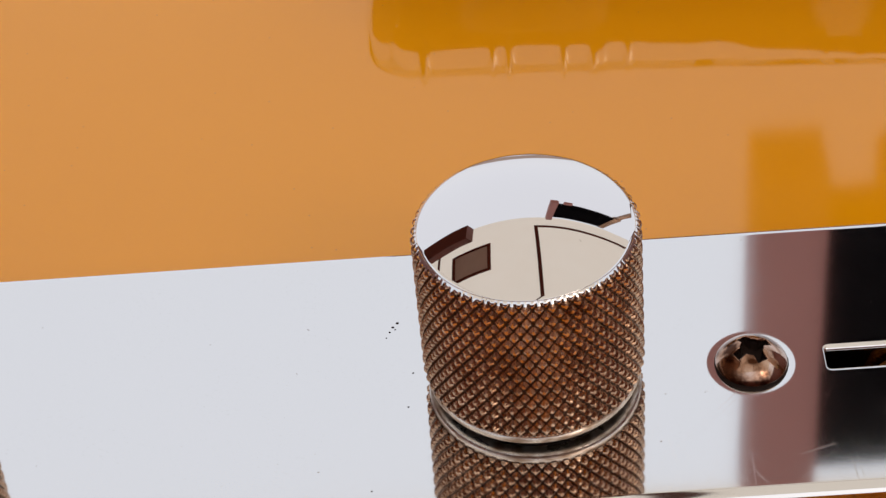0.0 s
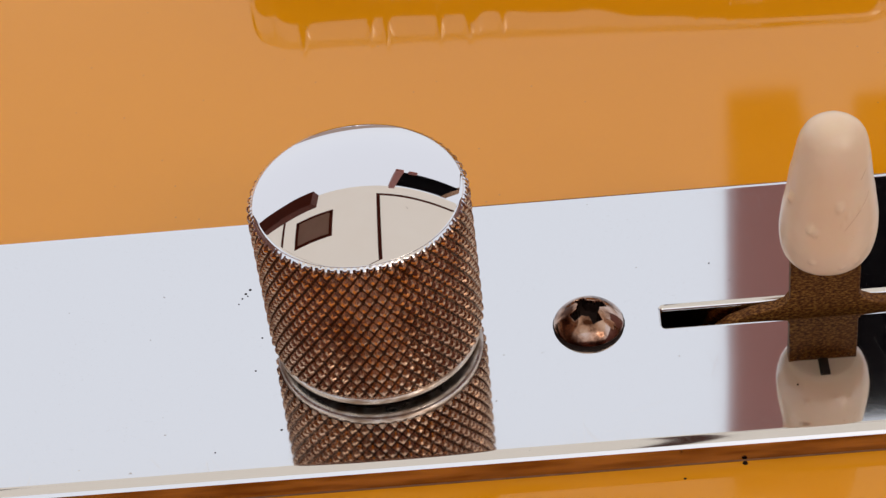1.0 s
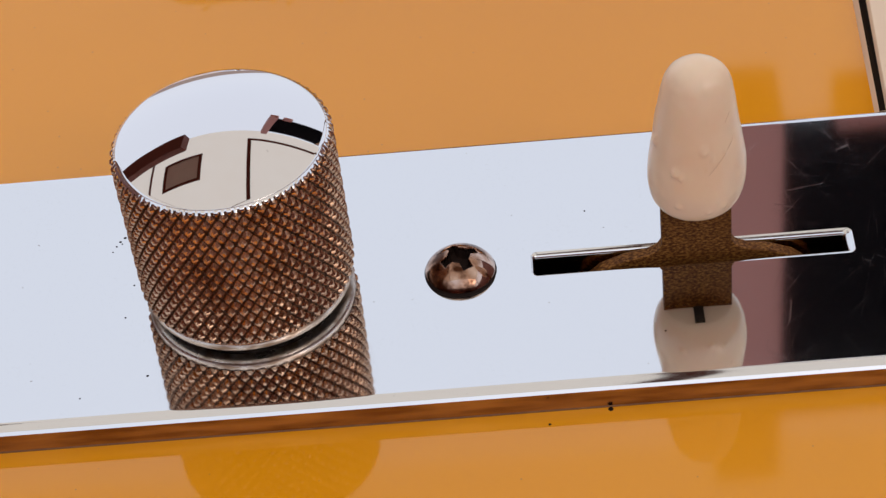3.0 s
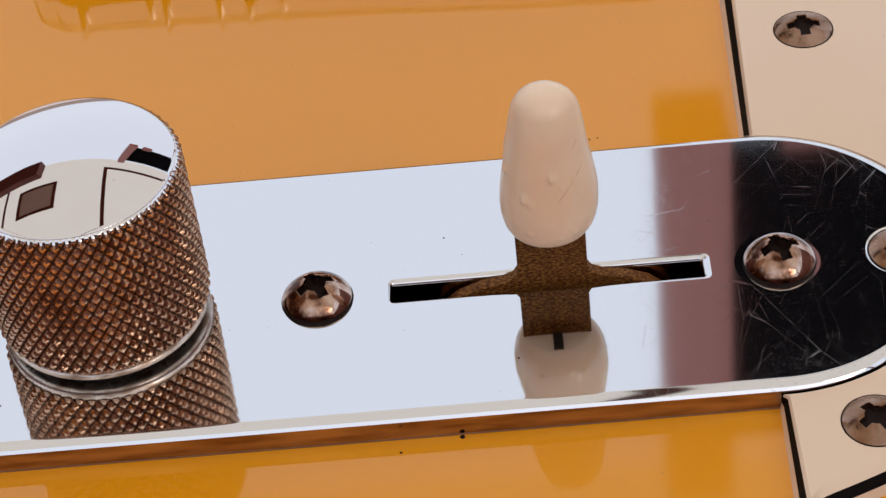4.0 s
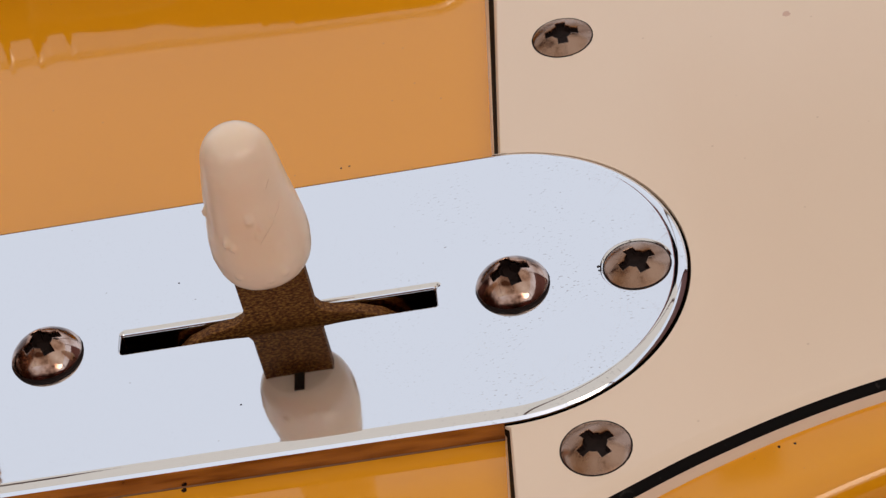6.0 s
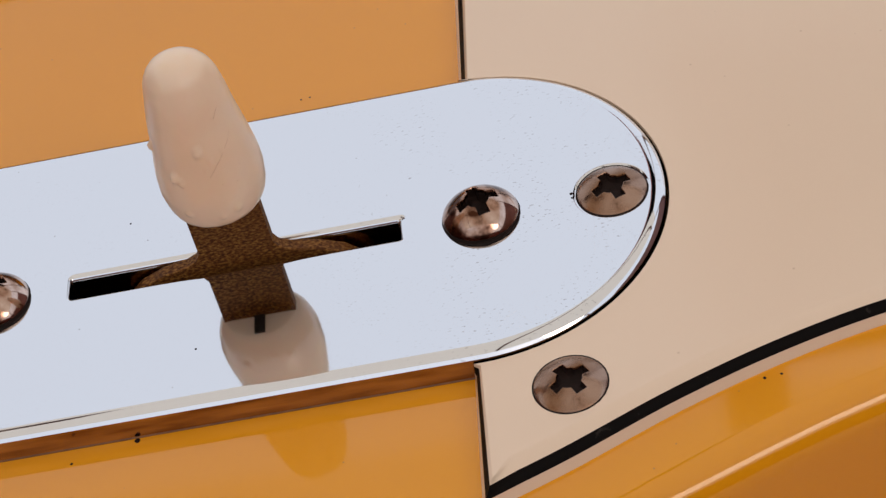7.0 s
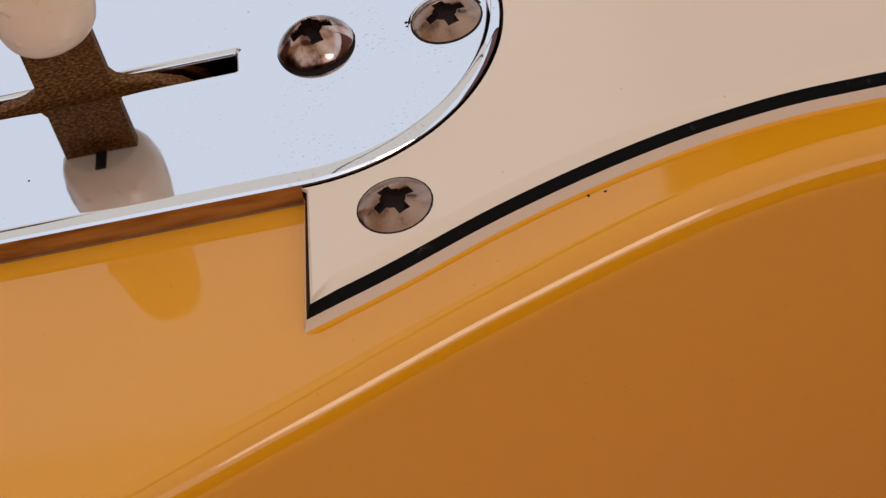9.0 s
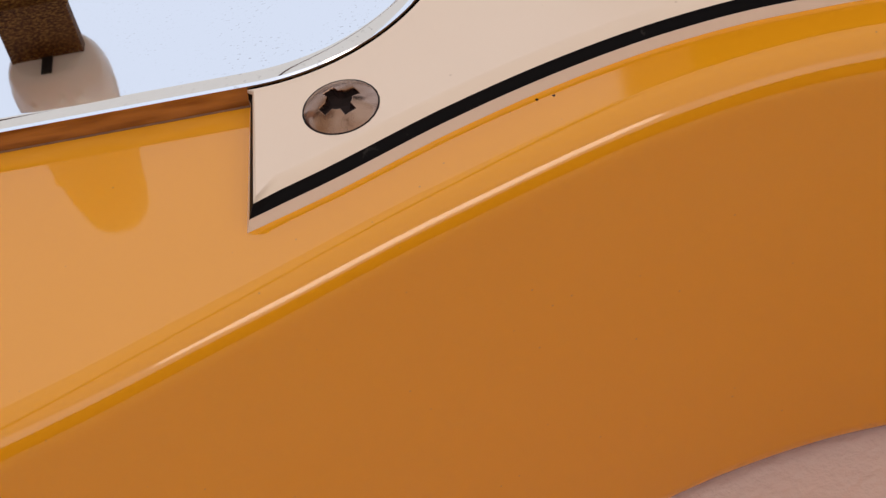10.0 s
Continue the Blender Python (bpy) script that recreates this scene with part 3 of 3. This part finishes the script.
screw(OVAL, 26.1, -19.65, PG_Z - 0.05, 32, "tarnished oval cross-head screw in the cream pickguard", "pickguard screws")


# ---- knurled knobs ----
KR, KTOP, KNOB_Y = 9.7, 17.5, 0.45


def knob():
    e = new("knob")
    tagged(e, "domed chrome control knob with a diamond-knurled side", "knob", group="knobs on the control plate")
    N, rows, z0, z1, ztop = 54, 10.0, 1.7, 17.45, 17.46
    sub = 9
    na, nz = N * sub, int(rows * sub)
    bm = bmesh.new()
    prev, height, filed = None, {}, {}
    for j in range(int(nz * (ztop - z0) / (z1 - z0)) + 1):
        t = j / nz
        z = z0 + (z1 - z0) * t
        # the turned chamfers at both ends cut across the knurl
        top = KR - 0.02 - 1.12 * max(z - 16.88, 0) ** 1.08
        cone = min(KR, top, KR - 0.35 * (2.0 - z) / 0.3)
        cur = []
        for i in range(na):
            u, v = i / sub, t * rows
            p, q = (u + v) % 1.0, (u - v) % 1.0
            h = min(1.0, 1.4 * min(1 - abs(2 * p - 1), 1 - abs(2 * q - 1)))
            knurl = KR - 0.36 + 0.36 * h + 0.02 * noise.noise((u * 1.7, v * 1.7, 0))
            r = min(knurl, cone)
            a = 2 * math.pi * i / na
            vert = bm.verts.new((r * math.cos(a) * MM, r * math.sin(a) * MM, z * MM))
            height[vert] = h
            filed[vert] = z > 16.82 and top < knurl
            cur.append(vert)
        if prev:
            bridge_rings(bm, prev, cur, False)
        prev = cur
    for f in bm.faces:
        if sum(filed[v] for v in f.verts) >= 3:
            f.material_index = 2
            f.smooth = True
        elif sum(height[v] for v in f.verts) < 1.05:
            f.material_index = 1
    side = part("knurled_side", bm, KNURL, e, "diamond-knurled metal side with grooves darkened for grime and shade")
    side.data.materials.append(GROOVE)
    side.data.materials.append(CAP)
    bm = bmesh.new()
    CR = KR - 0.60
    prof = [(CR - 0.1, 17.0), (CR + 0.04, 17.38), (CR, 17.46)]
    for k in range(1, 33):
        q = 1 - k / 32
        prof.append((CR * q if k < 32 else 0, 17.46 + 1.95 * (1 - q * q)))
    lathe(bm, prof, 128)
    part("cap", bm, CAP, e, "mirror-polished domed top")
    bm = bmesh.new()
    lathe(bm, [(6.0, 0.62), (8.6, 0.62), (9.0, 0.66), (9.24, 0.78), (9.34, 0.95), (9.36, 1.25), (9.34, 1.6), (9.26, 1.8), (8.9, 1.9)], 128)
    part("base_ring", bm, RING, e, "smooth rubbed metal ring")
    # added disc, near-black for the shaded gap under the knob
    bm = bmesh.new()
    lathe(bm, [(7.0, 0.0), (8.3, 0.0), (8.3, 0.66), (0, 0.66)], 64)
    part("gap_disc", bm, DARK, e, "dark disc added to blacken the gap under the knob")
    return e


volume = knob()
volume.matrix_world = pose(-39.6 * MM, KNOB_Y * MM, 0, 0, -0.5, 0)
copy_thing(volume, pose(-98.3 * MM, KNOB_Y * MM, 0, 0, 0, 11))


# ---- lever switch ----
def lever_switch():
    e = new("lever_switch")
    e.matrix_world = pose(0.5 * MM, -0.1 * MM, 0)
    tagged(e, "tarnished brass selector lever with an aged cream plastic tip", "switch")
    bm = bmesh.new()
    half = [(3.1, 8.5), (3.1, 1.6), (3.5, 0.9), (4.4, 0.45), (6.5, 0.0), (8.6, -0.9), (10.0, -2.2), (10.6, -4.5), (10.6, -9)]
    prof = half + [(-x, z) for x, z in reversed(half)]
    a = [bm.verts.new((x * MM, -0.6 * MM, z * MM)) for x, z in prof]
    c = [bm.verts.new((x * MM, 0.6 * MM, z * MM)) for x, z in prof]
    bm.faces.new(a)
    bm.faces.new(list(reversed(c)))
    for i in range(len(a)):
        j = (i + 1) % len(a)
        bm.faces.new((a[j], a[i], c[i], c[j]))
    bmesh.ops.recalc_face_normals(bm, faces=bm.faces[:])
    blade = part("blade", bm, BRASS, e, "tarnished brass blade")
    bev = blade.modifiers.new("bevel", "BEVEL")
    bev.width, bev.segments = 0.00012, 2
    bm = bmesh.new()
    prof = [(0, 6.45), (2.6, 6.45), (3.2, 6.6), (3.65, 7.1), (4.0, 7.9), (4.22, 8.9), (4.3, 9.9), (4.22, 11.1), (4.02, 12.8), (3.76, 14.7), (3.46, 16.8),
            (3.22, 18.4), (3.02, 19.4), (2.72, 20.3), (2.28, 20.98), (1.65, 21.5), (0.9, 21.78), (0, 21.86)]
    fine = [(max(r, 0), a) for r, a in spline(prof, 6)]
    fine[0], fine[-1] = prof[0], prof[-1]
    lathe(bm, fine, 192)
    for v in bm.verts:
        p = v.co / MM
        v.co.y *= 0.94
        d = 0.10 * noise.noise(p * 0.35) + 0.03 * noise.noise(p * 1.3)
        out = Vector((p.x, p.y, 0))
        if out.length > 0.5:
            v.co += out.normalized() * d * MM
        for bx, bz, br, bh in ((0.25, 14.9, 0.5, 0.4), (-2.2, 12.5, 0.5, 0.42), (-1.75, 12.2, 0.4, 0.3), (-3.6, 14.6, 0.5, 0.35), (1.0, 13.9, 0.35, 0.15),
                               (0.6, 13.2, 0.3, 0.15), (2.1, 14.3, 0.35, 0.12), (2.0, 8.6, 0.5, 0.14), (-1.9, 8.9, 0.45, 0.14), (0.7, 8.2, 0.4, 0.12)):
            girth = max(r for r, a in fine if abs(a - bz) < 0.4)
            q = (p - Vector((bx, -math.sqrt(max(girth * girth - bx * bx, 0)), bz))).length / br
            if q < 1:
                v.co += out.normalized() * bh * (1 - q * q) ** 1.5 * MM
        v.co.x += (0.05 + (p.z - 5.2) * 0.02) * MM
    part("tip", bm, TIP, e, "aged cream plastic tip")
    bm = bmesh.new()
    box(bm, -0.45, 0.45, -2.6, -0.5, 6.28, 6.48)
    part("tip_slot", bm, DARK, e)

    def skin(across, z, lift):
        """A point on the tip's near face."""
        for (r0, a0), (r1, a1) in zip(prof, prof[1:]):
            if a0 <= z <= a1 and a1 > a0:
                r = r0 + (r1 - r0) * (z - a0) / (a1 - a0)
                return Vector((across + 0.05 + (z - 5.2) * 0.02, -0.94 * math.sqrt(max(r * r - across * across, 0.01)) - lift, z)) * MM
        return Vector((across, 0, z)) * MM

    # scuffs and pits in the plastic
    for pts, wide in ((((0.7, 12.5), (1.3, 13.2), (2.0, 14.0), (2.7, 15.0), (2.85, 15.5)), 0.07), (((2.1, 17.2), (2.3, 17.6), (2.5, 17.9)), 0.08),
                      (((-2.2, 12.1), (-1.9, 11.95), (-1.6, 11.75)), 0.1), (((-0.1, 14.7), (0.15, 14.5), (0.4, 14.55)), 0.07),
                      (((2.9, 12.6), (3.0, 12.3)), 0.09), (((2.5, 11.3), (2.6, 11.1)), 0.08), (((1.4, 11.6), (1.5, 11.5)), 0.07), (((1.9, 17.4), (2.0, 17.3)), 0.06)):
        bm = bmesh.new()
        rows = []
        for k, (across, z) in enumerate(pts):
            w = 0.9 * wide * (0.4 + 0.8 * abs(noise.noise((across * 3, z * 3, k))))
            rows.append([bm.verts.new(skin(across, z + w, 0.09)), bm.verts.new(skin(across, z, 0.13)), bm.verts.new(skin(across, z - w, 0.09))])
        for a, c in zip(rows, rows[1:]):
            bm.faces.new((a[0], a[1], c[1], c[0]))
            bm.faces.new((a[1], a[2], c[2], c[1]))
        part("scuff", bm, SCUFF, e, "small dull brown scuff")


lever_switch()


# ---- bridge beside the plate ----
def bridge():
    e = new("bridge")
    e.location = (-0.02, 0.095, BODY_Z * MM)
    tagged(e, "chrome guitar bridge tray with upturned sides on the body", "bridge")
    inv = Matrix.Translation((0.02, -0.095, -BODY_Z * MM)) @ pose(-0.02, 0.058, 0, 0, 0, -2.6) @ Matrix.Translation((0.02, -0.058, 0))
    x0, x1, y0, y1 = -56, 18.3, 58.0, 136
    out = (arc(x0 + 6, y0 + 6, 6, 180, 270, 10) + [(x0 + 6 + (x1 - x0 - 11) * k / 180, y0) for k in range(1, 180)]
           + arc(x1 - 5, y0 + 5, 5, -90, 0, 8) + arc(x1 - 5, y1 - 5, 5, 0, 90, 8) + arc(x0 + 5, y1 - 5, 5, 90, 180, 8))
    bm = bmesh.new()
    # the folded side leans out; towards its far end its upper lip is dented and leans back
    levels = [(2.3, 0.0), (1.3, 4.4), (0.85, 6.4), (0.6, 7.4), (0.36, 8.6), (0.2, 9.8), (0.15, 10.9), (0.5, 11.4), (1.2, 11.5), (1.6, 11.0), (1.9, 1.5)]
    rs = []
    for d, z in levels:
        dents = []
        for x, y in out:
            bent = min(max((2 - x) / 24, 0), 1)
            slow = noise.noise((x * 0.2, 0.5, 3.0))
            streak = min(max(noise.noise((x * 0.85, 0.2, 7.0)) + 0.5 * noise.noise((x * 2.1, 0.4, 1.0)) + 0.4 * slow - 0.33, 0) * 4, 1)
            dents.append(bent * max(min(z, 11.0) - 6.4, 0) * (0.17 + 0.05 * slow - 0.34 * streak))
        rs.append(ring(bm, offset(out, d + np.array(dents)), BODY_Z + z))
    for a, c in zip(rs, rs[1:]):
        bridge_rings(bm, a, c)
    fill(bm, [rs[-1]])
    part("tray", bm, CHROME, e).matrix_parent_inverse = inv


bridge()


# ---- small chips and stains ----
def chip(x, y, z, r, mat, label):
    bm = bmesh.new()
    n = 14
    base = [(x + r * (1 + 0.35 * noise.noise((i * 1.9, x, y))) * math.cos(2 * math.pi * i / n), y + r * (1 + 0.35 * noise.noise((i * 1.9, x, y))) * math.sin(2 * math.pi * i / n)) for i in range(n)]
    a, c = ring(bm, base, z + 0.004), ring(bm, [(x + (px - x) * 0.7, y + (py - y) * 0.7) for px, py in base], z + 0.03)
    bridge_rings(bm, a, c)
    bm.faces.new(c)
    return tagged(part("speck", bm, mat), label, "speck", group="specks on the guitar")


for x, y, r in ((-13.7, -17.1, 0.13), (-8.4, -15.85, 0.24), (5.2, 21.4, 0.1), (6.0, 21.5, 0.09), (40.5, -20.6, 0.14), (41.8, -20.5, 0.12)):
    chip(x, y, BODY_Z, r, GRIME_SHADE, "tiny dark speck of dirt on the lacquer")
chip(48.6, 31.0, PG_Z + 0.0, 0.4, STAIN, "faint reddish stain on the cream pickguard")
for x, y, r in ((-52.0, 7.2, 0.13), (-52.3, 6.6, 0.1), (-51.6, 7.7, 0.14), (-51.8, 6.9, 0.08), (-50.3, 1.3, 0.1), (-50.8, -2.8, 0.09), (-48.3, -10.2, 0.12), (-54.1, -12.3, 0.08), (-52.6, 5.9, 0.08),
                (28.1, 0.3, 0.16), (28.15, -0.2, 0.12), (-9.1, 6.4, 0.09), (-3.1, -9.6, 0.1)):
    chip(x, y, 0.0, r, GRIME_SHADE, "tiny dark speck of dirt on the chrome plate")
